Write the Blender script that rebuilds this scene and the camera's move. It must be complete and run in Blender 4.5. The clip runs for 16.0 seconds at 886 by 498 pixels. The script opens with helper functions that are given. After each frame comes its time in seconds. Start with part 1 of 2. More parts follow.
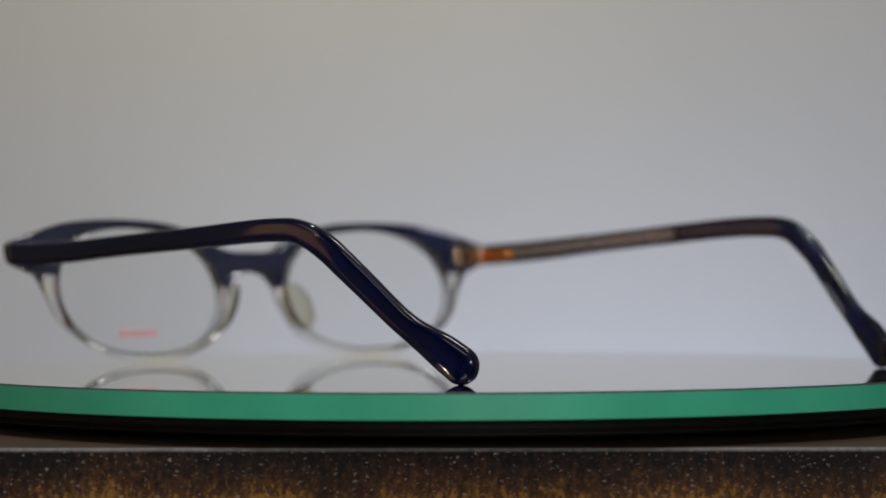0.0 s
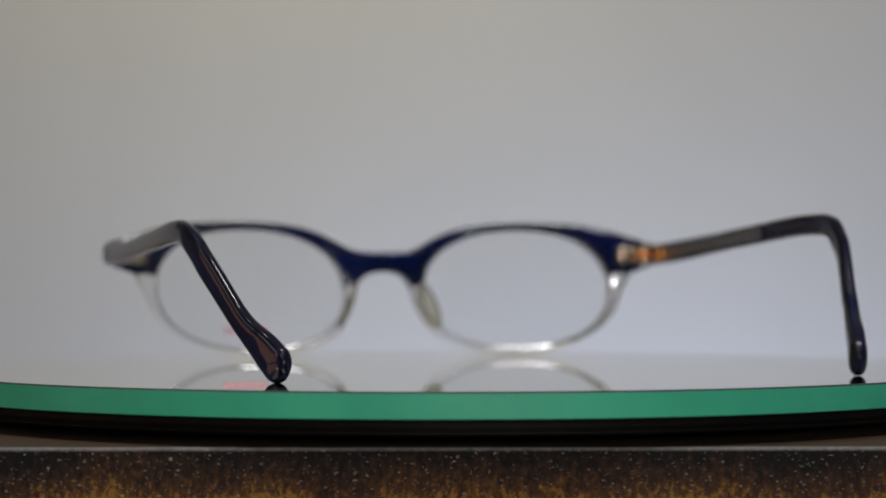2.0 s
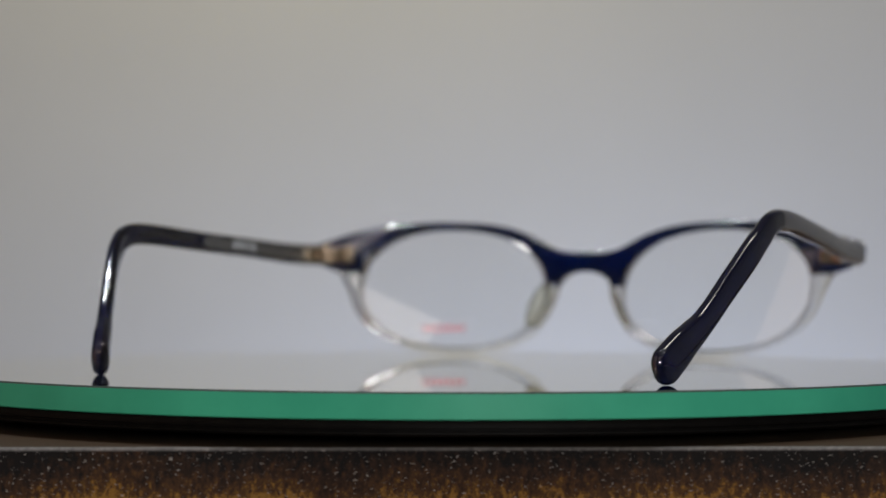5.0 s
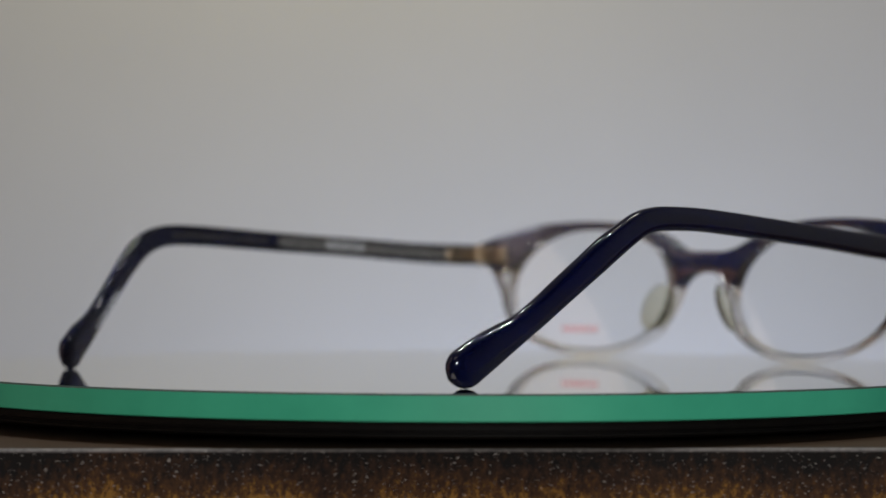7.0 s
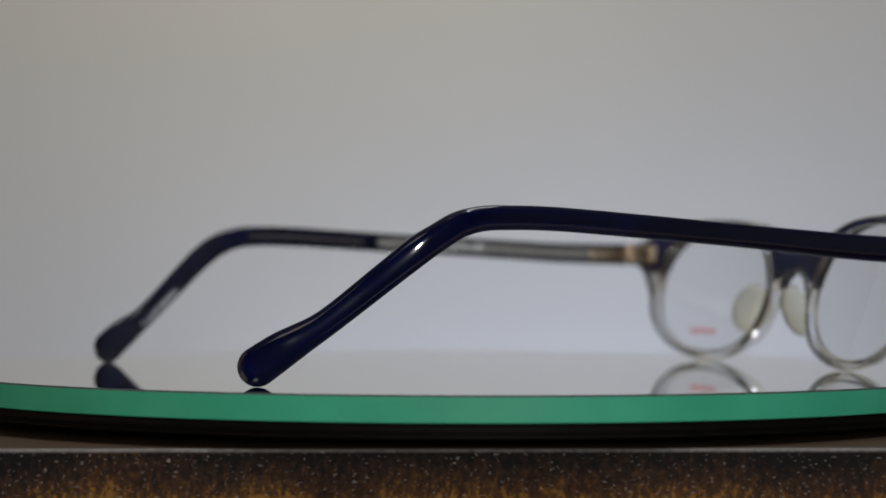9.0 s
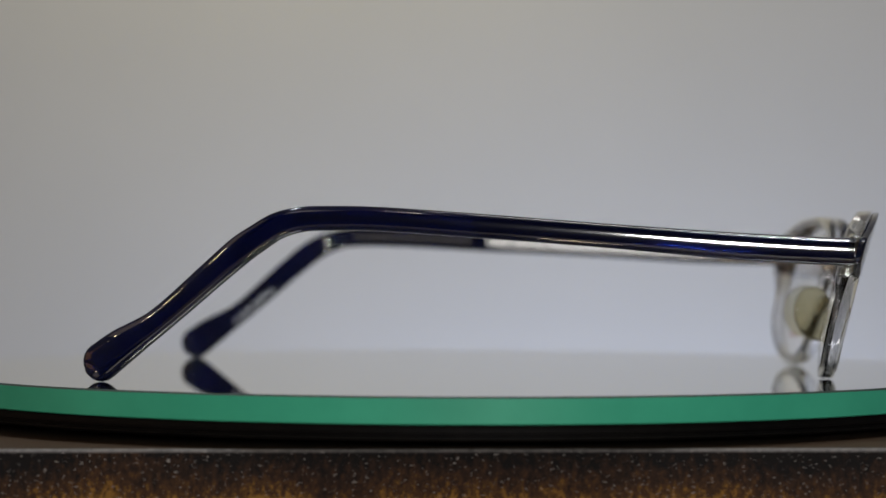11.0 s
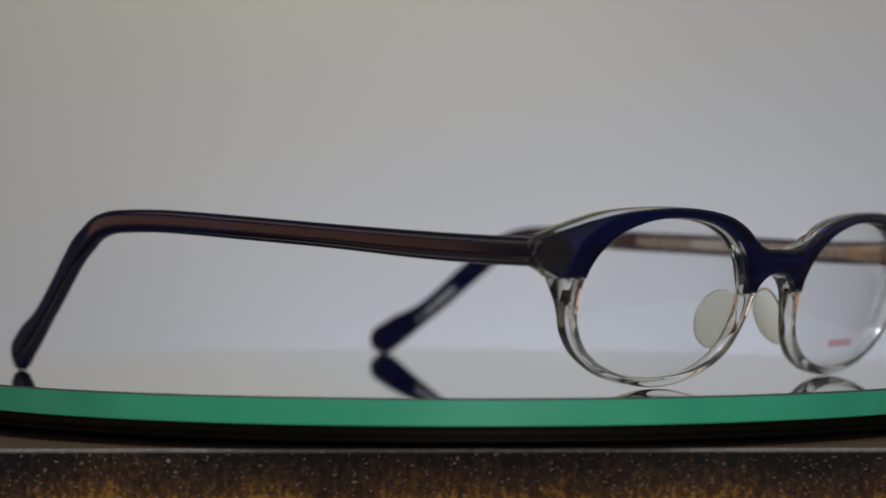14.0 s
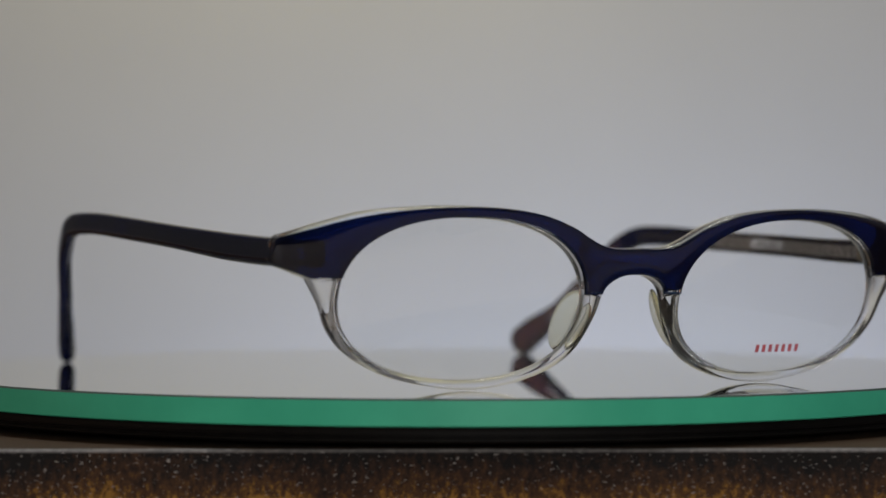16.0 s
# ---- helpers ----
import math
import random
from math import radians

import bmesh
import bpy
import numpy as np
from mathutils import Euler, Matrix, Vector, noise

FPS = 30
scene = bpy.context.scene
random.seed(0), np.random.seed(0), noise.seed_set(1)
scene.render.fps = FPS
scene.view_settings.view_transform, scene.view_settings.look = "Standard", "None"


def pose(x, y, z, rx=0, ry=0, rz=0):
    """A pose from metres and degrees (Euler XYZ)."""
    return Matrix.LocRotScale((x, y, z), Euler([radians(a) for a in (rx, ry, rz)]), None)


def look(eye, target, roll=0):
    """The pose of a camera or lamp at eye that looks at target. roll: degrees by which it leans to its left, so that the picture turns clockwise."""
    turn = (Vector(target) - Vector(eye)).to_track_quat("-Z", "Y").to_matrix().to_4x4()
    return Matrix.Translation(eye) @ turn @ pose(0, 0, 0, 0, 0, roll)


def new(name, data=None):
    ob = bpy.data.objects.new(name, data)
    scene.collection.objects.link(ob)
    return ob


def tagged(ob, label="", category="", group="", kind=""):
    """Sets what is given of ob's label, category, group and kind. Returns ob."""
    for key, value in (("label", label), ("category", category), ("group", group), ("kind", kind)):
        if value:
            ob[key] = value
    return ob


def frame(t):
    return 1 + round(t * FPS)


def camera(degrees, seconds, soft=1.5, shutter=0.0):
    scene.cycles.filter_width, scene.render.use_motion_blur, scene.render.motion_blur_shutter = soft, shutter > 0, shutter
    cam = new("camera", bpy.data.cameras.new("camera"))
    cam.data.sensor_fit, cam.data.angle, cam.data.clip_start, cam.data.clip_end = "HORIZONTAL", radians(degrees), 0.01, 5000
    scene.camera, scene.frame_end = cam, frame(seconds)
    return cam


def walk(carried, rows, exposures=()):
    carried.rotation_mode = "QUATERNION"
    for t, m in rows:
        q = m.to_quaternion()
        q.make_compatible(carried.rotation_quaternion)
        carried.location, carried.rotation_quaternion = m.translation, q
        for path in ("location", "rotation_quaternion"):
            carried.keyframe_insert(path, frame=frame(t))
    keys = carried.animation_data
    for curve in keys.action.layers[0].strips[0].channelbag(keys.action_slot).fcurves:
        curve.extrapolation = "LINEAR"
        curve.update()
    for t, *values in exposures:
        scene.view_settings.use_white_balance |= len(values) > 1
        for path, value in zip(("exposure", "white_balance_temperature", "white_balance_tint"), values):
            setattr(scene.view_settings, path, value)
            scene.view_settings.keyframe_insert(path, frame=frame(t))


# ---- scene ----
from mathutils import geometry

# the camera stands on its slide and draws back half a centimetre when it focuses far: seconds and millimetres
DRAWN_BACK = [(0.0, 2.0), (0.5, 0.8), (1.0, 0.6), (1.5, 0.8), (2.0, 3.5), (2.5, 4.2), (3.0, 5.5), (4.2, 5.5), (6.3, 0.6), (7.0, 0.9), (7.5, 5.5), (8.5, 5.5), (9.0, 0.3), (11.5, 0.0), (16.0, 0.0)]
cam = camera(20.40, 16.0)
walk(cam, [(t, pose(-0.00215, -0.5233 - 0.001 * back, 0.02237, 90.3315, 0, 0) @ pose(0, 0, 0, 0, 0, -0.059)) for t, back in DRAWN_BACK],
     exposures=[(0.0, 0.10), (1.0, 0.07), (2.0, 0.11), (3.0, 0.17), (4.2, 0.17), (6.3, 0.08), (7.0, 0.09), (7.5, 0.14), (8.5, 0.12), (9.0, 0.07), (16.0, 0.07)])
cam.data.dof.use_dof = True
cam.data.dof.focus_distance = 0.450
cam.data.dof.aperture_fstop = 14.5
MM = 0.001

# ---------------------------------------------------------------- light
world = bpy.data.worlds.new("room_air")
scene.world = world
world.use_nodes = True
world.node_tree.nodes["Background"].inputs[0].default_value = (0.5, 0.55, 0.6, 1)
world.node_tree.nodes["Background"].inputs[1].default_value = 0.05


def area_lamp(name, eye, target, size_x, size_y, radiance, colour, shape="RECTANGLE", roll=0):
    data = bpy.data.lights.new(name, "AREA")
    data.shape = shape
    data.size, data.size_y = size_x, size_y
    face = size_x * size_y * (math.pi / 4 if shape in ("DISK", "ELLIPSE") else 1)
    data.energy = radiance * math.pi * face
    data.color = colour
    ob = new(name, data)
    ob.matrix_world = look(eye, target, roll)
    return tagged(ob, kind="structure")


area_lamp("ceiling_light", (0.35, 0.05, 1.66), (0.25, 0.25, 0), 0.5, 0.34, 13.0, (1.0, 0.965, 0.93))
# unseen fill added close to the far wall to warm its upper part
area_lamp("warm_wall_fill", (-0.12, 1.72, 0.86), (-0.06, 2.2, 0.38), 0.6, 0.3, 2.8, (1.0, 0.83, 0.30))
# unseen fill added below the view to cool the wall's lower part
area_lamp("cool_wall_fill", (0.20, 1.72, -0.52), (0.14, 2.2, -0.06), 0.7, 0.3, 6.0, (0.61, 0.72, 1.0))
area_lamp("amber_lamp", (-1.0, -0.11, 0.12), (0, -0.05, 0.02), 0.56, 0.34, 0.64, (1.0, 0.45, 0.22))
area_lamp("window_light", (-0.58, -1.70, 1.36), (0, 0, 0.0), 0.72, 0.46, 1.5, (1.0, 0.89, 0.81), roll=-24)
area_lamp("downlight_near", (0.30, -0.55, 1.25), (0, 0, 0.0), 0.03, 0.03, 2800, (0.84, 0.92, 1.0), "DISK")
# unseen fill added behind the camera to brighten the glass edge and block front
area_lamp("front_fill", (0.20, -1.55, 0.17), (0, 0, 0.0), 0.09, 0.09, 460, (1.0, 0.98, 0.96), "DISK")
area_lamp("downlight_far", (-0.38, 0.16, 1.25), (0, 0, 0.0), 0.03, 0.03, 2600, (0.84, 0.92, 1.0), "DISK")
area_lamp("side_window", (-1.50, -0.36, 0.92), (0, 0.0, 0.02), 0.95, 0.70, 0.75, (1.0, 0.78, 0.64))
area_lamp("side_bulb", (-1.40, -0.66, 0.50), (0, 0.0, 0.02), 0.06, 0.06, 110, (1.0, 0.8, 0.55), "DISK")
area_lamp("small_warm_lamp", (0.0, -1.45, 1.36), (0, 0, 0.02), 0.06, 0.06, 150, (1.0, 0.8, 0.55), "DISK")


# ---------------------------------------------------------------- materials
def material(name, colour, rough=0.4, metal=0.0, **more):
    m = bpy.data.materials.new(name)
    m.use_nodes = True
    p = m.node_tree.nodes["Principled BSDF"]
    p.inputs["Base Color"].default_value = (*colour, 1)
    p.inputs["Roughness"].default_value = rough
    p.inputs["Metallic"].default_value = metal
    for key, value in more.items():
        p.inputs[key.replace("_", " ")].default_value = value
    return m


def node(m, kind, **inputs):
    n = m.node_tree.nodes.new(kind)
    for key, value in inputs.items():
        n.inputs[key.replace("_", " ")].default_value = value
    return n


def link(m, a, out, b, into):
    m.node_tree.links.new(a.outputs[out], b.inputs[into])


def noise_of(m, scale, detail=4.0, rough=0.55, stretch=None):
    tc = node(m, "ShaderNodeTexCoord")
    n = node(m, "ShaderNodeTexNoise", Scale=scale, Detail=detail, Roughness=rough)
    if stretch:
        mp = node(m, "ShaderNodeMapping")
        mp.inputs["Scale"].default_value = stretch
        link(m, tc, "Object", mp, "Vector")
        link(m, mp, "Vector", n, "Vector")
    else:
        link(m, tc, "Object", n, "Vector")
    return n


def ramp_of(m, source, out, stops):
    r = node(m, "ShaderNodeValToRGB")
    while len(r.color_ramp.elements) < len(stops):
        r.color_ramp.elements.new(0.5)
    for e, (at, c) in zip(r.color_ramp.elements, stops):
        e.position, e.color = at, (*c, 1)
    link(m, source, out, r, "Fac")
    return r


def principled(m):
    return m.node_tree.nodes["Principled BSDF"]


def bump_from(m, source, out, strength, distance):
    b = node(m, "ShaderNodeBump", Strength=strength, Distance=distance)
    link(m, source, out, b, "Height")
    link(m, b, "Normal", principled(m), "Normal")


def mottle(m, a, b, scale, detail=4.0):
    n = noise_of(m, scale, detail)
    r = ramp_of(m, n, "Fac", [(0.3, a), (0.7, b)])
    link(m, r, "Color", principled(m), "Base Color")
    return n


NAVY = material("navy_acetate", (0.007, 0.025, 0.155), 0.05, IOR=1.5, Transmission_Weight=0.93)
mottle(NAVY, (0.0009, 0.0060, 0.048), (0.0015, 0.0100, 0.072), 90.0)
NAVY_DARK = material("dark_navy_acetate", (0.004, 0.006, 0.045), 0.07, IOR=1.5, Transmission_Weight=0.8)
mottle(NAVY_DARK, (0.0010, 0.0026, 0.028), (0.0017, 0.0044, 0.046), 70.0)
CLEAR = material("clear_acetate", (0.95, 0.965, 1.0), 0.03, IOR=1.31, Transmission_Weight=1.0, Coat_Weight=1.0, Coat_Roughness=0.09, Coat_IOR=1.5)
SMOKE = material("clear_inner_acetate", (0.80, 0.80, 0.84), 0.05, IOR=1.40, Transmission_Weight=1.0)
PAD = material("clear_silicone", (0.72, 0.69, 0.55), 0.03, IOR=1.10, Transmission_Weight=1.0)
LENS = material("demo_lens", (0.985, 0.99, 0.985), 0.0, IOR=1.5, Transmission_Weight=1.0)
STEEL = material("nickel_silver", (0.5, 0.44, 0.36), 0.28, 1.0)
mottle(STEEL, (0.17, 0.13, 0.09), (0.42, 0.34, 0.25), 900.0)
BRONZE = material("bronzed_metal", (0.45, 0.18, 0.05), 0.35, 1.0)
CORE = material("temple_core_metal", (0.42, 0.42, 0.42), 0.42, 1.0)
bump_from(CORE, mottle(CORE, (0.12, 0.12, 0.125), (0.42, 0.41, 0.40), 1400.0, 6.0), "Fac", 0.4, 0.0001)
CORE_DIM = material("sunk_core_metal", (0.06, 0.056, 0.055), 0.6, 1.0)
PRINT_RED = material("red_print", (0.30, 0.045, 0.055), 0.6)
PRINT_WHITE = material("pale_print", (0.50, 0.51, 0.54), 0.6)
MIRROR = material("mirror_face", (0.90, 0.93, 0.91), 0.006, 1.0)
EDGE = material("green_glass_edge", (0.05, 0.29, 0.165), 0.45, IOR=1.5, Specular_IOR_Level=0.15)
mottle(EDGE, (0.030, 0.26, 0.158), (0.042, 0.31, 0.19), 60.0, 6.0)
CHAMFER = material("dark_chamfer", (0.03, 0.045, 0.037), 0.6, Specular_IOR_Level=0.1)
BLACK = material("black_plastic", (0.003, 0.0025, 0.0025), 0.55, Specular_IOR_Level=0.05)
mottle(BLACK, (0.002, 0.0018, 0.0018), (0.004, 0.0034, 0.003), 300.0)
WALL = material("grey_wall_paint", (0.6, 0.6, 0.6), 0.85)
bump_from(WALL, mottle(WALL, (0.585, 0.585, 0.585), (0.615, 0.613, 0.61), 3.0), "Fac", 0.05, 0.001)
TABLE = material("table_laminate", (0.25, 0.2, 0.16), 0.5)
mottle(TABLE, (0.20, 0.15, 0.11), (0.30, 0.24, 0.19), 12.0)


def maths(m, kind, a, b, out_a=0, out_b=0):
    n = node(m, "ShaderNodeMath")
    n.operation = kind
    for i, (v, o) in enumerate(((a, out_a), (b, out_b))):
        if isinstance(v, (int, float)):
            n.inputs[i].default_value = v
        else:
            m.node_tree.links.new(v.outputs[o], n.inputs[i])
    return n


def blend(m, fac, a, b):
    """Mixes two colours, each a node's Color or a plain triple, by a node's first output."""
    n = node(m, "ShaderNodeMix")
    n.data_type = "RGBA"
    m.node_tree.links.new(fac.outputs[0], n.inputs[0])
    for i, v in ((6, a), (7, b)):
        if isinstance(v, tuple):
            n.inputs[i].default_value = (*v, 1)
        else:
            m.node_tree.links.new(v.outputs[2 if v.bl_idname == "ShaderNodeMix" else 0], n.inputs[i])
    return n


def speckled_wood():
    """Dark lacquered wood: short upright fibres, amber patches that grow towards the bottom, a scuffed top edge and
    pale dust.
    """
    m = material("speckled_dark_wood", (0.05, 0.03, 0.02), 0.6, Specular_IOR_Level=0.05)
    tc = node(m, "ShaderNodeTexCoord")
    sep = node(m, "ShaderNodeSeparateXYZ")
    link(m, tc, "Object", sep, "Vector")
    patches = noise_of(m, 55.0, 3.0, 0.6, (1.0, 1, 0.6))
    fibres = noise_of(m, 900.0, 4.0, 0.7, (1.0, 1, 0.62))
    grit = noise_of(m, 2300.0, 2.0, 0.6)
    # darker just below the top edge, more amber lower down
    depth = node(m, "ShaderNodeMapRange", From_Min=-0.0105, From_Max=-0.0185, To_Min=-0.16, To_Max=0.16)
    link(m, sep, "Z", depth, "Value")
    stain_level = maths(m, "ADD", maths(m, "MULTIPLY", patches, 0.55), depth)
    stain_level = maths(m, "ADD", stain_level, maths(m, "MULTIPLY", fibres, 0.75))
    stain_level = maths(m, "ADD", stain_level, maths(m, "MULTIPLY", grit, 0.25))
    stain = ramp_of(m, stain_level, 0, [(0.62, (0.007, 0.006, 0.006)), (0.78, (0.025, 0.0135, 0.009)), (0.90, (0.050, 0.024, 0.010)), (1.0, (0.16, 0.080, 0.018))])
    flecks = noise_of(m, 2100.0, 2.0, 0.6, (0.45, 1, 1.3))
    pale = node(m, "ShaderNodeMapRange", From_Min=0.645, From_Max=0.70, To_Min=0.0, To_Max=0.65)
    link(m, flecks, "Fac", pale, "Value")
    dusty = blend(m, pale, stain, (0.30, 0.27, 0.25))
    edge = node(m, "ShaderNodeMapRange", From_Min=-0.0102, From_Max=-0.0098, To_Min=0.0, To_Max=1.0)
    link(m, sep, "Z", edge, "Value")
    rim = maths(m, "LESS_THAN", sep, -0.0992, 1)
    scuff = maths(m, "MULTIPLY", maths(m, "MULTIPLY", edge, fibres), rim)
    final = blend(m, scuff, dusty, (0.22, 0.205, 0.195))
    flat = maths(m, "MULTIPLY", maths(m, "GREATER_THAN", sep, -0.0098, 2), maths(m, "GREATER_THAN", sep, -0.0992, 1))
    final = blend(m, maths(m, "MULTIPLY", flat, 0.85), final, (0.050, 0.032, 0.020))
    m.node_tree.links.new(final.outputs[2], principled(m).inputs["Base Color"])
    bump_from(m, fibres, "Fac", 0.6, 0.0004)
    return m


# walls out of view: their tones hold how dim each room side reflects
DARK = material("unlit_wall_tone", (0.06, 0.06, 0.06), 0.8)
mottle(DARK, (0.13, 0.127, 0.125), (0.17, 0.167, 0.165), 5.0)
GREY = material("dull_wall_tone", (0.35, 0.35, 0.35), 0.8)
mottle(GREY, (0.33, 0.33, 0.33), (0.38, 0.38, 0.37), 5.0)
DUSK = material("dim_wall_tone", (0.16, 0.15, 0.14), 0.8)
mottle(DUSK, (0.19, 0.18, 0.17), (0.23, 0.22, 0.21), 5.0)
WOOD = speckled_wood()


# ---------------------------------------------------------------- mesh helpers
def mesh_of(name, bm, mat, smooth=True):
    me = bpy.data.meshes.new(name)
    bmesh.ops.recalc_face_normals(bm, faces=bm.faces)
    bm.to_mesh(me)
    bm.free()
    for m in mat if isinstance(mat, (list, tuple)) else [mat]:
        me.materials.append(m)
    for poly in me.polygons:
        poly.use_smooth = smooth
    if smooth:
        me.set_sharp_from_angle(angle=radians(38))
    return me


def part(name, bm, mat, parent=None, label="", smooth=True):
    ob = new(name, mesh_of(name, bm, mat, smooth))
    ob.parent = parent
    if label:
        tagged(ob, label)
    return ob


def box_bm(x0, x1, y0, y1, z0, z1, bevel=0.0, segments=2):
    bm = bmesh.new()
    bmesh.ops.create_cube(bm, size=1)
    for v in bm.verts:
        v.co = Vector(((x0 + x1) / 2 + v.co.x * (x1 - x0), (y0 + y1) / 2 + v.co.y * (y1 - y0), (z0 + z1) / 2 + v.co.z * (z1 - z0)))
    if bevel:
        bmesh.ops.bevel(bm, geom=bm.edges[:], offset=bevel, segments=segments, profile=0.5, affect="EDGES")
    return bm


def lathe_bm(profile, steps=256):
    """A solid of revolution about z from (radius, z) pairs; a zero radius closes it."""
    bm = bmesh.new()
    rings = []
    for r, z in profile:
        if r == 0:
            rings.append([bm.verts.new((0, 0, z))])
        else:
            rings.append([bm.verts.new((r * math.cos(a), r * math.sin(a), z)) for a in (2 * math.pi * i / steps for i in range(steps))])
    for a, b in zip(rings, rings[1:]):
        for i in range(steps):
            j = (i + 1) % steps
            if len(a) == 1 and len(b) > 1:
                bm.faces.new((a[0], b[i], b[j]))
            elif len(b) == 1 and len(a) > 1:
                bm.faces.new((a[i], b[0], a[j]))
            elif len(a) > 1:
                bm.faces.new((a[i], b[i], b[j], a[j]))
    return bm


def smooth_path(points, steps, closed=False):
    """A Catmull-Rom curve through the points; any number of coordinates each."""
    pts = [Vector(p) for p in points]
    n = len(pts)
    out = []
    for i in range(n if closed else n - 1):
        if closed:
            p0, p1, p2, p3 = pts[i - 1], pts[i], pts[(i + 1) % n], pts[(i + 2) % n]
        else:
            p0, p1, p2, p3 = pts[max(i - 1, 0)], pts[i], pts[i + 1], pts[min(i + 2, n - 1)]
        for k in range(steps):
            u = k / steps
            out.append(0.5 * ((2 * p1) + (p2 - p0) * u + (2 * p0 - 5 * p1 + 4 * p2 - p3) * u * u + (3 * p1 - p0 - 3 * p2 + p3) * u ** 3))
    if not closed:
        out.append(pts[-1])
    return out


def cap(bm, rings):
    """Closes a plate's side between its outer ring and its holes, looking along y."""
    verts = [v for ring in rings for v in ring]
    flat = [Vector((v.co.x / MM, v.co.z / MM)) for v in verts]
    edges, start = [], 0
    for ring in rings:
        n = len(ring)
        edges += [(start + i, start + (i + 1) % n) for i in range(n)]
        start += n
    out = geometry.delaunay_2d_cdt(flat, edges, [], 0, 1e-6)
    for tri in out[2]:
        mid = sum((out[0][i] for i in tri), Vector((0, 0))) / 3
        inside = False
        for a, b in edges:
            p, q = flat[a], flat[b]
            if (p.y > mid.y) != (q.y > mid.y) and mid.x < p.x + (mid.y - p.y) / (q.y - p.y) * (q.x - p.x):
                inside = not inside
        source = [out[3][i][0] for i in tri if out[3][i]]
        if inside and len(set(source)) == 3:
            bm.faces.new([verts[i] for i in source])


def plate_bm(outline, back, front, bevel, rounds=4, holes=()):
    """A bent plate: a closed outline of (x, z) in mm and its holes, between the depths back(x, z) and front(x, z), with rounded edges."""
    bm = bmesh.new()
    rims = ([], [])
    for hole, loop in [(False, outline)] + [(True, h) for h in holes]:
        pts = [Vector(p) for p in loop]
        n = len(pts)
        area = sum(pts[i].x * pts[(i + 1) % n].y - pts[(i + 1) % n].x * pts[i].y for i in range(n))
        side = 1 if (area > 0) != hole else -1
        inward = []
        for i in range(n):
            d = (pts[(i + 1) % n] - pts[i - 1]).normalized()
            inward.append(Vector((-d.y, d.x)) * side)
        loops = []
        for end in (0, 1):
            for k in range(rounds + 1):
                a = math.pi / 2 * (k if end == 0 else rounds - k) / rounds
                off, dip = bevel * (1 - math.sin(a)), bevel * (1 - math.cos(a))
                ring = []
                for p, w in zip(pts, inward):
                    q = p + w * off
                    y = back(q.x, q.y) + dip if end == 0 else front(q.x, q.y) - dip
                    ring.append(bm.verts.new((q.x * MM, y * MM, q.y * MM)))
                loops.append(ring)
        for a, b in zip(loops, loops[1:]):
            for i in range(n):
                j = (i + 1) % n
                bm.faces.new((a[i], a[j], b[j], b[i]))
        for rim, ring in zip(rims, (loops[0], loops[-1])):
            rim.append(ring)
    for rim in rims:
        cap(bm, rim)
    return bm


def bars_bm(count, width, height, gap, depth=0.05):
    """A row of letter-sized bars along x, centred, in mm, standing in the xz plane."""
    bm = bmesh.new()
    total = count * width + (count - 1) * gap
    for i in range(count):
        x = -total / 2 + i * (width + gap)
        geom = bmesh.ops.create_cube(bm, size=1)
        for v in geom["verts"]:
            v.co = Vector(((x + width / 2 + v.co.x * width) * MM, v.co.y * depth * MM, v.co.z * height * MM))
    return bm


def writing(name, body, size, mat, parent, m):
    """Flat lettering with Blender's own font, turned into a mesh."""
    data = bpy.data.curves.new(name, "FONT")
    data.body, data.size, data.align_x, data.align_y = body, size, "CENTER", "CENTER"
    data.extrude = 0.00002
    helper = bpy.data.objects.new(name, data)
    scene.collection.objects.link(helper)
    me = bpy.data.meshes.new_from_object(helper.evaluated_get(bpy.context.evaluated_depsgraph_get()))
    bpy.data.objects.remove(helper)
    me.materials.clear()
    me.materials.append(mat)
    ob = new(name, me)
    ob.parent = parent
    ob.matrix_basis = m
    return ob


# ---------------------------------------------------------------- the room
def room():
    x0, x1, y0, y1, z0, z1 = -1.6, 1.6, -2.1, 2.2, -0.84, 1.75
    t = 0.1
    for name, b in (("wall_north", (x0 - t, x1 + t, y1, y1 + t, z0, z1)), ("wall_south", (x0 - t, x1 + t, y0 - t, y0, z0, z1)),
                    ("wall_west", (x0 - t, x0, y0, y1, z0, z1)), ("wall_east", (x1, x1 + t, y0, y1, z0, z1))):
        lit = name != "wall_south"
        tagged(part(name, box_bm(*b), {"wall_north": WALL, "wall_west": DUSK, "wall_east": GREY}.get(name, DARK), smooth=False), "plain grey painted wall" if lit else "plain wall out of view, toned dark as an unlit side", "wall", kind="structure")
    tagged(part("ceiling", box_bm(x0 - t, x1 + t, y0 - t, y1 + t, z1, z1 + t), WALL, smooth=False), "plain pale ceiling", "ceiling", kind="structure")
    tagged(part("floor", box_bm(x0 - t, x1 + t, y0 - t, y1 + t, z0 - t, z0), TABLE, smooth=False), "plain brown floor", "floor", kind="structure")


def table():
    top = new("table")
    tagged(top, "brown laminate table under the wooden display block", "table")
    part("tabletop", box_bm(-0.7, 0.7, -0.30, 0.62, -0.10, -0.07, 0.003), TABLE, top)
    for x in (-0.64, 0.64):
        for y in (-0.24, 0.56):
            part("leg", box_bm(x - 0.025, x + 0.025, y - 0.025, y + 0.025, -0.84, -0.10, 0.002), TABLE, top)


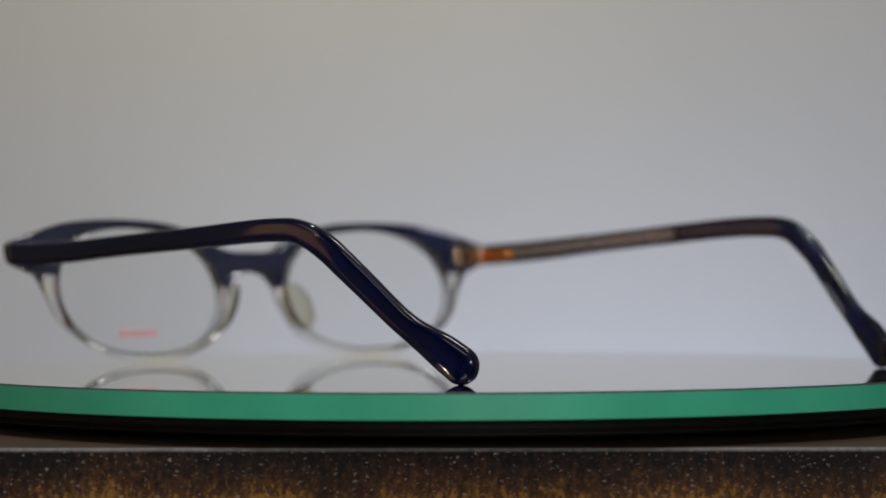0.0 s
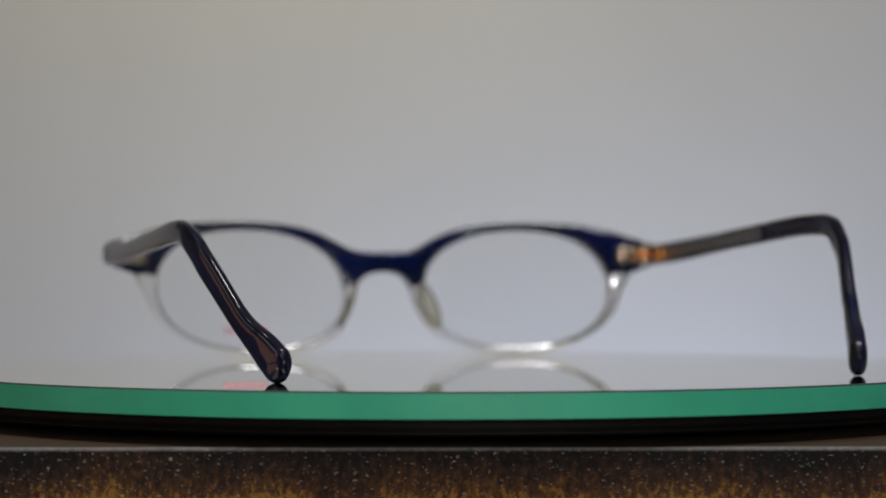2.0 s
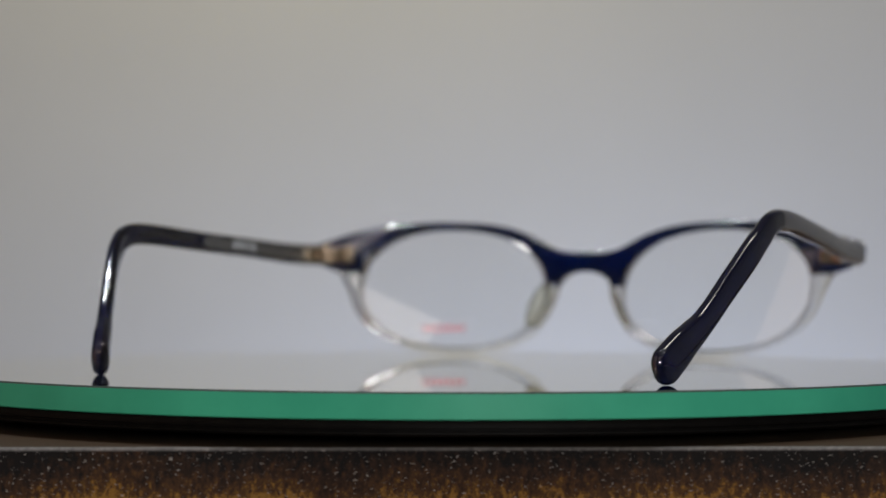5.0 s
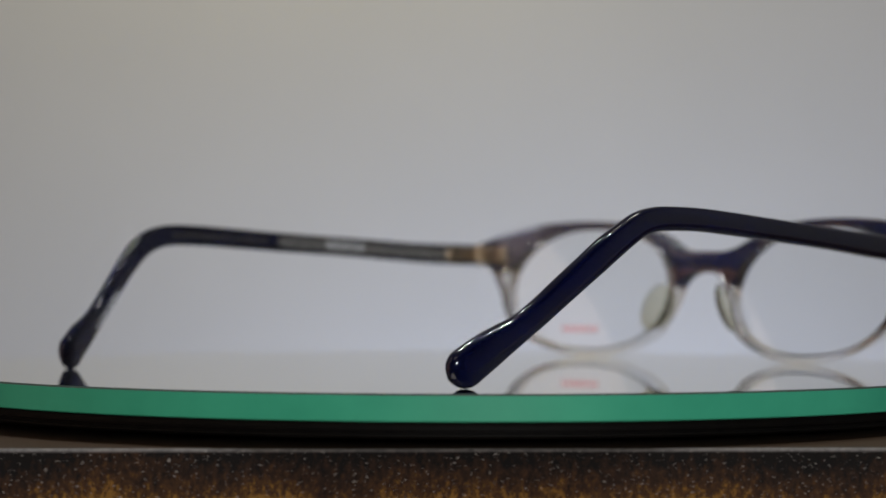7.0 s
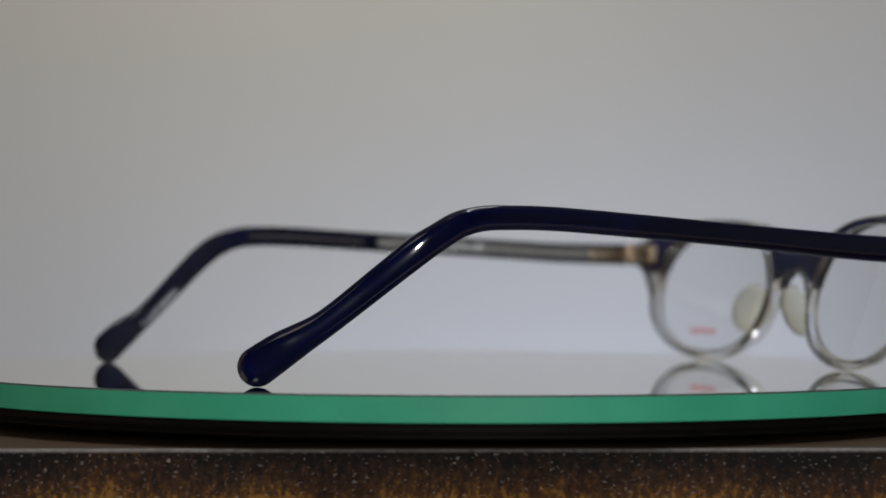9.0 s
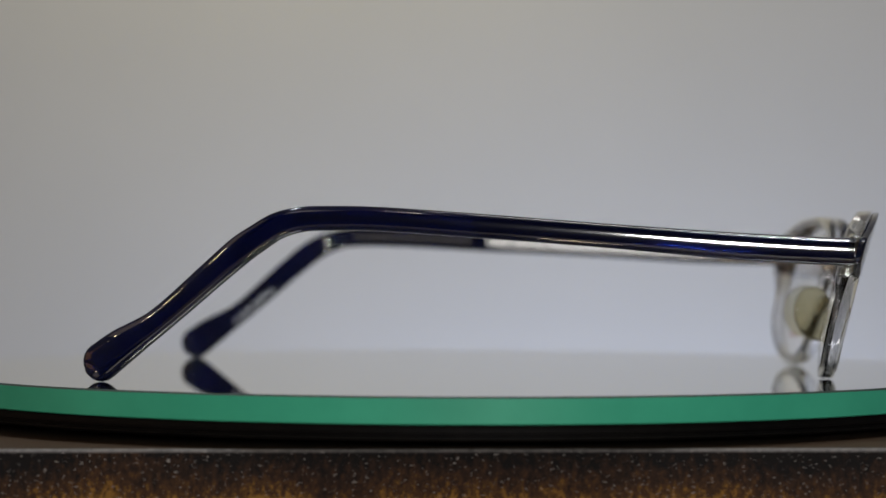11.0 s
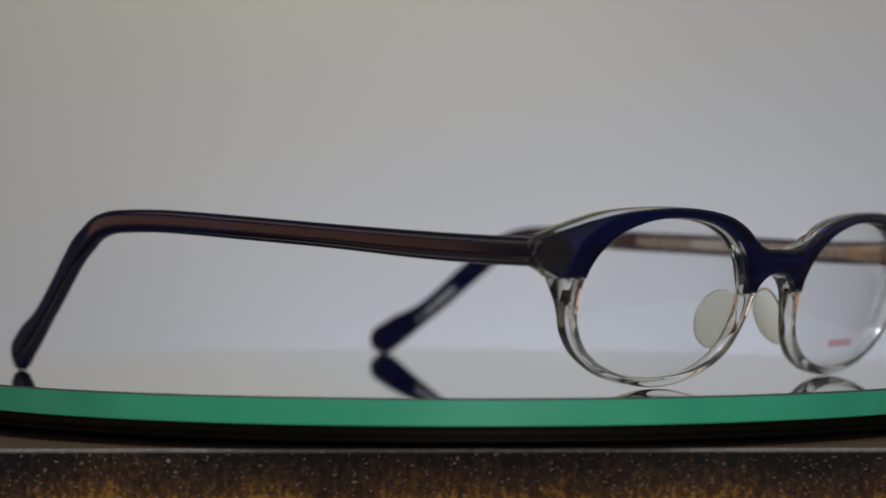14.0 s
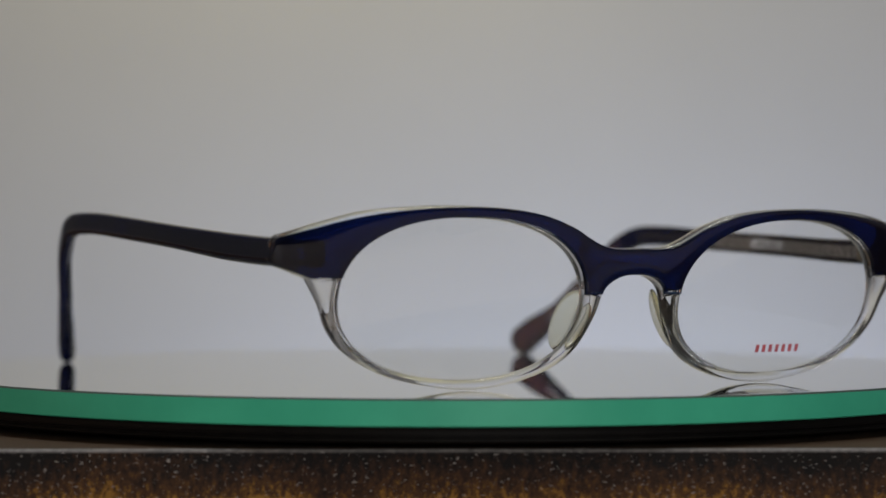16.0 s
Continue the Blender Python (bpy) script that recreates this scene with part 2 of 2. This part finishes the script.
def display_block():
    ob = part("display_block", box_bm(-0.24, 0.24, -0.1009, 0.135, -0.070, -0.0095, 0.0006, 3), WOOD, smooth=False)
    tagged(ob, "dark speckled brown wooden block with amber stains under the turntable", "display block")


# ---------------------------------------------------------------- the turntable
DISC = 108.16 * MM


def turntable():
    top = new("turntable")
    tagged(top, "round mirror turntable with a green glass edge and a black platter", "turntable")
    r = DISC
    part("mirror_face", lathe_bm([(0, -0.0001), (r - 0.0004, -0.0001), (r - 0.0004, 0.0), (0, 0.0)]), MIRROR, top, "clean silver mirror glass surface", smooth=False)
    part("chamfer", lathe_bm([(r - 0.0004, -0.0000), (r, -0.00035), (r - 0.0008, -0.00035), (r - 0.0004, -0.0000)]), CHAMFER, top, "thin dark ground chamfer", smooth=False)
    part("glass_edge", lathe_bm([(0, -0.0002), (r - 0.0006, -0.0002), (r, -0.00035), (r, -0.0046), (r - 0.0002, -0.0048), (0, -0.0048)]), EDGE, top, "translucent sea-green polished glass edge")
    part("platter", lathe_bm([(0, -0.0049), (r - 0.0008, -0.0049), (r - 0.0005, -0.0053), (r - 0.0005, -0.0062), (r - 0.0011, -0.0064), (r - 0.0011, -0.0067),
                              (r - 0.0006, -0.0069), (r - 0.0006, -0.0073), (r - 0.0012, -0.0077), (0, -0.0077)]), BLACK, top, "matt black plastic platter")
    part("spindle", lathe_bm([(0, -0.0078), (0.03, -0.0078), (0.03, -0.0095), (0, -0.0095)], 64), BLACK, top)
    return top


# ---------------------------------------------------------------- the eyeglasses
LEAN = 0.2656
LAYER = 1.3


def front_depth(x, z):
    return 82.93 - 0.00147 * x * x + LEAN * (z - 20)


def layer_depth(x, z):
    return front_depth(x, z) - LAYER


def smooth_step(u):
    u = min(max(u, 0), 1)
    return u * u * (3 - 2 * u)


def back_depth(x, z):
    end = smooth_step((abs(x) - 62) / 5)
    low = 1 - smooth_step((z - 13) / 9)
    return front_depth(x, z) - 4.6 + 1.2 * end + 1.3 * low * (1 - end)


def split_height(x):
    """Where the navy layer ends on the front: lower beside the nose than at the temples."""
    return 20.15 if abs(x) > 33 else 17.05


def body_front(x, z):
    return layer_depth(x, z) if z > split_height(x) else front_depth(x, z) - 0.05


CENTRE_X, CENTRE_Z, HALF_W, HALF_H, POWER = 33.45, 16.4, 23.44, 14.35, 2.25


def lens_rim(a, grow=0.0):
    c, s = math.cos(a), math.sin(a)
    k = 2 / POWER
    x = math.copysign(abs(c) ** k, c) * (HALF_W + grow)
    z = math.copysign(abs(s) ** k, s) * (HALF_H + grow)
    return Vector((CENTRE_X + x, CENTRE_Z + z + 0.6 * (x / HALF_W)))


def rim_angle(z, lo, hi):
    """The angle between lo and hi, in degrees, at which the lens opening passes the height z."""
    lo, hi = math.radians(lo), math.radians(hi)
    rising = lens_rim(hi).y > lens_rim(lo).y
    for _ in range(40):
        mid = (lo + hi) / 2
        if (lens_rim(mid).y < z) == rising:
            lo = mid
        else:
            hi = mid
    return lo


UPPER = [(0, 25.3), (3.5, 25.25), (6.2, 25.5), (8.6, 26.2), (11.2, 27.5), (14.4, 29.2), (19.8, 31.1), (26.5, 32.2), (34, 32.6), (41, 32.45), (48.7, 31.75), (54, 30.9), (58.5, 29.9), (63, 28.7), (66.5, 27.8), (68.6, 27.3)]
UPPER_BACK = [(x, z + 0.25 + 0.6 * max(0, 1 - abs(x - 54) / 18)) for x, z in UPPER]
ENDPIECE = [(69.2, 26.6), (69.2, 23.4), (68.6, 22.6)]
UNDER = [(67.2, 21.95), (65.4, 21.35), (63.5, 20.65), (62.1, 20.15)]
BRIDGE = [(6.7, 17.05), (6.2, 18.2), (5.2, 19.2), (3.6, 20.1), (1.8, 20.55), (0, 20.6)]
LOWER = [(62.1, 20.15), (60.9, 18.0), (59.65, 15.6), (57.5, 10.7), (53.3, 6.4), (46.2, 2.75), (38.7, 0.95), (31, 0.15), (23, 1.05), (15.8, 3.5), (11.0, 7.0), (7.9, 12.6), (6.7, 17.05)]


def half_upper():
    """Right half of the navy browline, from the bridge top round to the bridge underside."""
    pts = smooth_path(UPPER, 6)[:-1] + smooth_path(ENDPIECE, 2) + smooth_path(UNDER, 3)
    a0, a1 = rim_angle(20.15, -20, 60), rim_angle(17.05, 120, 200)
    pts += [lens_rim(a0 + (a1 - a0) * i / 60) for i in range(61)]
    pts += smooth_path(BRIDGE, 5)
    return pts


def half_body():
    """Right half of the whole front's outer line."""
    pts = smooth_path(UPPER_BACK, 6)[:-1] + smooth_path(ENDPIECE, 2) + smooth_path(UNDER, 3)[:-1]
    return pts + smooth_path(LOWER, 6)[:-1] + smooth_path(BRIDGE, 5)


def mirrored(half):
    left = [Vector((-p.x, p.y)) for p in reversed(half)]
    return half[:-1] + left[:-1]


def cut_at_split(loop):
    """The same closed loop with two close points where it crosses the end of the navy layer."""
    out = []
    for p, q in zip(loop, loop[1:] + loop[:1]):
        out.append(p)
        z = split_height(p.x)
        if (p.y - z) * (q.y - z) < 0 and abs(q.y - p.y) > 0.1:
            u = (z - p.y) / (q.y - p.y)
            d = 0.04 / abs(q.y - p.y)
            out += [p.lerp(q, max(u - d, 0.01)), p.lerp(q, min(u + d, 0.99))]
    return out


def opening(side):
    return [Vector((side * p.x, p.y)) for p in (lens_rim(2 * math.pi * i / 120) for i in range(120))]


def flip_x(bm):
    for v in bm.verts:
        v.co.x = -v.co.x
    bmesh.ops.reverse_faces(bm, faces=bm.faces)
    return bm


def lens_bm():
    """A thin meniscus lens, bulging forwards."""
    bm = bmesh.new()
    rings, steps = 14, 72
    radius = 140.0

    def sag(x, z):
        return (radius - math.sqrt(radius * radius - x * x - z * z))
    sheets = []
    for offset in (0.0, 1.3):
        sheet = []
        for k in range(rings + 1):
            row = []
            for i in range(steps if k else 1):
                p = lens_rim(2 * math.pi * i / steps, 0.35)
                x, z = (p.x - CENTRE_X) * k / rings, (p.y - CENTRE_Z) * k / rings
                y = front_depth(CENTRE_X, CENTRE_Z) - 2.6 - sag(x, z) + offset - 0.098 * x + LEAN * z
                row.append(bm.verts.new(((CENTRE_X + x) * MM, y * MM, (CENTRE_Z + z) * MM)))
            sheet.append(row)
        sheets.append(sheet)
    for sheet in sheets:
        for k in range(rings):
            a, b = sheet[k], sheet[k + 1]
            for i in range(steps):
                j = (i + 1) % steps
                if k == 0:
                    bm.faces.new((a[0], b[i], b[j]))
                else:
                    bm.faces.new((a[i], b[i], b[j], a[j]))
    a, b = sheets[0][-1], sheets[1][-1]
    for i in range(steps):
        bm.faces.new((a[i], a[(i + 1) % steps], b[(i + 1) % steps], b[i]))
    return bm


def pad_bm():
    """A nose pad: a rounded clear blade standing back from the rim."""
    bm = bmesh.new()
    bmesh.ops.create_uvsphere(bm, u_segments=32, v_segments=20, radius=1)
    for v in bm.verts:
        x, y, z = v.co
        v.co = Vector((x * 0.95, y * 4.5 + 0.5 * z, z * 5.9)) * MM
        v.co.x += 0.0005 * (v.co.z / 0.0061) ** 2
    turn = pose(9.8 * MM, 74.6 * MM, 12.2 * MM, 0, 0, 20) @ pose(0, 0, 0, 0, -20, 0)
    bmesh.ops.transform(bm, matrix=turn, verts=bm.verts)
    return bm


# stations of a temple: distance behind the front, distance from the middle, height, half height, half thickness
TEMPLE_RIGHT = [(0.55, 67.54, 24.71, 2.53, 1.7), (10.45, 67.85, 25.11, 2.53, 1.6), (24.33, 68.34, 25.91, 2.48, 1.5), (45.16, 69.21, 27.54, 2.23, 1.45), (66.02, 69.93, 29.08, 2.23, 1.45), (85.89, 70.5, 30.42, 2.23, 1.5), (96.83, 70.71, 30.56, 2.28, 1.5), (101.3, 70.61, 30.26, 2.33, 1.5), (105.28, 70.32, 29.17, 2.48, 1.5), (108.77, 69.73, 27.08, 2.58, 1.5), (112.33, 68.95, 24.66, 2.71, 1.5), (117.12, 67.38, 20.69, 2.63, 1.5), (121.8, 65.72, 16.7, 2.53, 1.5), (125.99, 64.35, 13.18, 2.46, 1.54), (129.28, 63.18, 10.65, 2.56, 1.65), (132.47, 62.01, 8.57, 2.96, 1.79), (135.66, 60.94, 6.53, 3.4, 1.88), (139.54, 59.48, 3.68, 3.65, 1.9)]
TEMPLE_LEFT = [(0.16, 67.37, 24.71, 2.56, 1.7), (10.21, 67.49, 24.79, 2.51, 1.6), (24.28, 67.71, 25.11, 2.36, 1.5), (45.37, 67.94, 26.2, 2.2, 1.45), (70.46, 68.19, 27.33, 2.2, 1.45), (90.49, 68.23, 28.37, 2.25, 1.4), (100.5, 68.01, 28.54, 2.3, 1.4), (104.79, 67.78, 28.12, 2.35, 1.4), (108.69, 67.47, 26.91, 2.5, 1.4), (112.28, 66.66, 24.86, 2.6, 1.4), (115.47, 65.75, 22.3, 2.59, 1.4), (119.45, 64.24, 18.73, 2.51, 1.4), (123.32, 62.73, 15.14, 2.41, 1.41), (126.8, 61.33, 11.96, 2.34, 1.5), (129.58, 60.12, 9.71, 2.44, 1.63), (132.26, 58.92, 7.86, 2.84, 1.76), (134.94, 57.81, 6.05, 3.29, 1.83), (138.21, 56.31, 3.51, 3.54, 1.85)]
JOIN = 76.0


def temple_frames(stations, side):
    """Points along a temple with their directions along, outwards and up, and their half sizes, in mm."""
    line = smooth_path(stations, 6)
    where = [Vector((side * p[1], JOIN - p[0], p[2])) for p in line]
    frames = []
    for i, p in enumerate(line):
        t = (where[min(i + 1, len(line) - 1)] - where[max(i - 1, 0)]).normalized()
        out = Vector((-t.y, t.x, 0)).normalized()
        if out.x * side < 0:
            out = -out
        up = out.cross(t).normalized()
        if up.z < 0 or (abs(up.z) < 0.2 and up.y > 0):
            up = -up
        frames.append((p[0], where[i], t, out, up, p[3], p[4]))
    return frames


def temple_bm(stations, side, inner=-1.0, outer=1.0):
    """Sweeps a rounded section along the temple, from the hinge to the round tip; inner and outer cut it into layers."""
    frames = temple_frames(stations, side)
    s, p, t, out, up, hh, ht = frames[-1]
    for u in (0.25, 0.5, 0.7, 0.85, 0.95, 0.995):
        w = math.sqrt(1 - u * u)
        frames.append((s, p + t * (u * hh), t, out, up, hh * w, ht * max(w, 0.3)))
    bm = bmesh.new()
    rings, count = [], 36
    for s, p, t, out, up, hh, ht in frames:
        ring = []
        for k in range(count):
            q = 2 * math.pi * k / count
            c, d = math.cos(q), math.sin(q)
            across = min(max(math.copysign(abs(c) ** 0.72, c), inner), outer)
            place = p + out * (across * ht) + up * (math.copysign(abs(d) ** 0.72, d) * hh)
            ring.append(bm.verts.new(place * MM))
        rings.append(ring)
    for a, b in zip(rings, rings[1:]):
        for k in range(count):
            j = (k + 1) % count
            bm.faces.new((a[k], a[j], b[j], b[k]))
    bm.faces.new(rings[0])
    bm.faces.new(rings[-1])
    return bm


def core_bm(stations, side, s0, s1, wide, raise_by=0.06, taper=0.0):
    """The metal core that shows on the inner face of a temple."""
    bm = bmesh.new()
    rings = []
    for s, p, t, out, up, hh, ht in temple_frames(stations, side):
        if not s0 <= s <= s1:
            continue
        half = wide * (1 - taper * min(max((s - s1 + 5) / 5, 0), 1))
        rings.append([bm.verts.new((p - out * (ht + u) + up * v) * MM) for v, u in
                      ((-half, -0.4), (-half, raise_by * 0.4), (-half * 0.8, raise_by), (half * 0.8, raise_by), (half, raise_by * 0.4), (half, -0.4))])
    for a, b in zip(rings, rings[1:]):
        for k in range(6):
            j = (k + 1) % 6
            bm.faces.new((a[k], a[j], b[j], b[k]))
    bm.faces.new(rings[0])
    bm.faces.new(rings[-1])
    return bm


def temple_pose(stations, side, s, proud, lift=0.0):
    """A pose on the inner face at the distance s: x reads along the temple, y up, z out of the face."""
    s, p, t, out, up, hh, ht = min(temple_frames(stations, side), key=lambda f: abs(f[0] - s))
    place = (p - out * (ht + proud) + up * lift) * MM
    z = -out
    x = up.cross(z)
    return Matrix(((x.x, up.x, z.x, place.x), (x.y, up.y, z.y, place.y), (x.z, up.z, z.z, place.z), (0, 0, 0, 1)))


def hinge(parent, side):
    """A barrel hinge between the back of the front and the temple's inner face."""
    def block(x0, x1, y0, y1, z0, z1, bevel):
        a, b = sorted((x0 * side, x1 * side))
        return box_bm(a * MM, b * MM, y0 * MM, y1 * MM, z0 * MM, z1 * MM, bevel * MM, 3)
    z = 24.7
    plate = part("hinge", block(58.9, 62.6, 73.6, 76.0, z - 2.3, z + 2.3, 0.9), STEEL, parent, "small brownish nickel barrel hinge")
    for lo, hi in ((-1.9, -0.75), (0.75, 1.9)):
        part("lug", block(61.4, 64.2, 70.6, 74.4, z + lo, z + hi, 0.3), STEEL, plate)
    part("lug", block(62.4, 65.2, 69.4, 73.0, z - 0.62, z + 0.62, 0.25), BRONZE if side > 0 else STEEL, plate)
    for z0, z1 in ((z - 2.0, z - 0.70), (z - 0.60, z + 0.60), (z + 0.70, z + 2.0)):
        bm = lathe_bm([(0, z0 * MM), (0.95 * MM, z0 * MM), (1.1 * MM, (z0 + 0.12) * MM), (1.1 * MM, (z1 - 0.12) * MM), (0.95 * MM, z1 * MM), (0, z1 * MM)], 24)
        bmesh.ops.transform(bm, matrix=pose(64.6 * side * MM, 70.6 * MM, 0), verts=bm.verts)
        part("knuckle", bm, STEEL, plate)
    bm = lathe_bm([(0, (z + 2.0) * MM), (0.8 * MM, (z + 2.0) * MM), (0.8 * MM, (z + 2.35) * MM), (0.3 * MM, (z + 2.5) * MM), (0, (z + 2.5) * MM)], 20)
    bmesh.ops.transform(bm, matrix=pose(64.6 * side * MM, 70.6 * MM, 0), verts=bm.verts)
    part("screw", bm, STEEL, plate)
    part("leaf", block(64.6, 66.6, 60.5, 70.2, z - 1.5, z + 1.5, 0.4), BRONZE if side > 0 else STEEL, plate)


def eyeglasses():
    top = new("eyeglasses")
    tagged(top, "two-tone navy blue and clear acetate eyeglasses standing on the mirror", "eyeglasses")
    part("browline", plate_bm(mirrored(half_upper()), lambda x, z: layer_depth(x, z) - 0.05, front_depth, 0.4), NAVY, top, "glossy navy blue acetate front layer")
    part("frame_front", plate_bm(cut_at_split(mirrored(half_body())), back_depth, body_front, 0.75, holes=[cut_at_split(opening(1)), cut_at_split(opening(-1))]), CLEAR, top,
         "colourless clear acetate front with bare lower rims")
    for side in (1, -1):
        bm = lens_bm()
        lens = part("lens", bm if side == 1 else flip_x(bm), LENS, top, "clear demonstration lens")
        lens.visible_shadow = False
        if side == -1:
            bar = part("printing", bars_bm(7, 0.8, 1.5, 0.8), PRINT_RED, lens, "small red printing on the lens")
            bar.matrix_basis = pose(-35.2 * MM, (front_depth(CENTRE_X, CENTRE_Z) - 1.3 - 0.42 - LEAN * 9.9) * MM, 6.5 * MM, -19.2, 0, 5.6)
        bm = pad_bm()
        part("nose_pad", bm if side == 1 else flip_x(bm), PAD, top, "soft clear slightly yellowed nose pad")
        hinge(top, side)
    for side, stations in ((1, TEMPLE_RIGHT), (-1, TEMPLE_LEFT)):
        temple = part("temple", temple_bm(stations, side, inner=-0.25), NAVY_DARK, top, "dark navy acetate temple with a metal core")
        part("inner_layer", temple_bm(stations, side, outer=-0.2), SMOKE, temple, "clear acetate inner layer over the navy")
        part("core_strip", core_bm(stations, side, 5, 73, 1.25, 0.06, 0.6), CORE, temple, "grey brushed metal core strip")
        part("core_wire", core_bm(stations, side, 72, 103, 0.42, 0.03), CORE_DIM, temple, "thin metal core wire")
        if side < 0:
            writing("size_marking", "47\u25a119 145", 0.0026, PRINT_WHITE, temple, temple_pose(stations, side, 50, 0.08))
            writing("origin_marking", "SABAE JAPAN", 0.0021, PRINT_WHITE, temple, temple_pose(stations, side, 126.4, 0.05, -0.5))
        else:
            mark = part("tip_marking", bars_bm(9, 0.32, 0.7, 0.8, 0.02), PRINT_WHITE, temple, "tiny pale printing near the tip")
            mark.matrix_basis = temple_pose(stations, side, 124, 0.03, -0.4) @ pose(0, 0, 0, 90, 0, 0)
    return top


room()
table()
display_block()
TURNTABLE = turntable()
GLASSES = eyeglasses()

# ---------------------------------------------------------------- movement
# seconds and the turn of the disc in degrees
TURNS = [(0.0, 40.5), (0.5, 34.52), (1.0, 28.4), (1.5, 22.1), (2.0, 15.85), (2.5, 9.72), (3.0, 3.68), (3.5, -2.3), (4.0, -8.27), (6.5, -38.17), (7.5, -50.15), (8.5, -62.2), (9.0, -68.2),
         (11.5, -98.3), (12.5, -110.35), (13.5, -122.35), (14.5, -134.55), (15.5, -146.75), (16.0, -152.9)]


def motions():
    rows = [(t, pose(0, 0, 0, 0, 0, a - 0.174) @ pose(0, 0, 0, math.degrees(-0.0047), math.degrees(0.00096), 0)) for t, a in TURNS]
    walk(TURNTABLE, rows)
    walk(GLASSES, [(t, m @ pose(0.00492, 0, 0)) for t, m in rows])


motions()
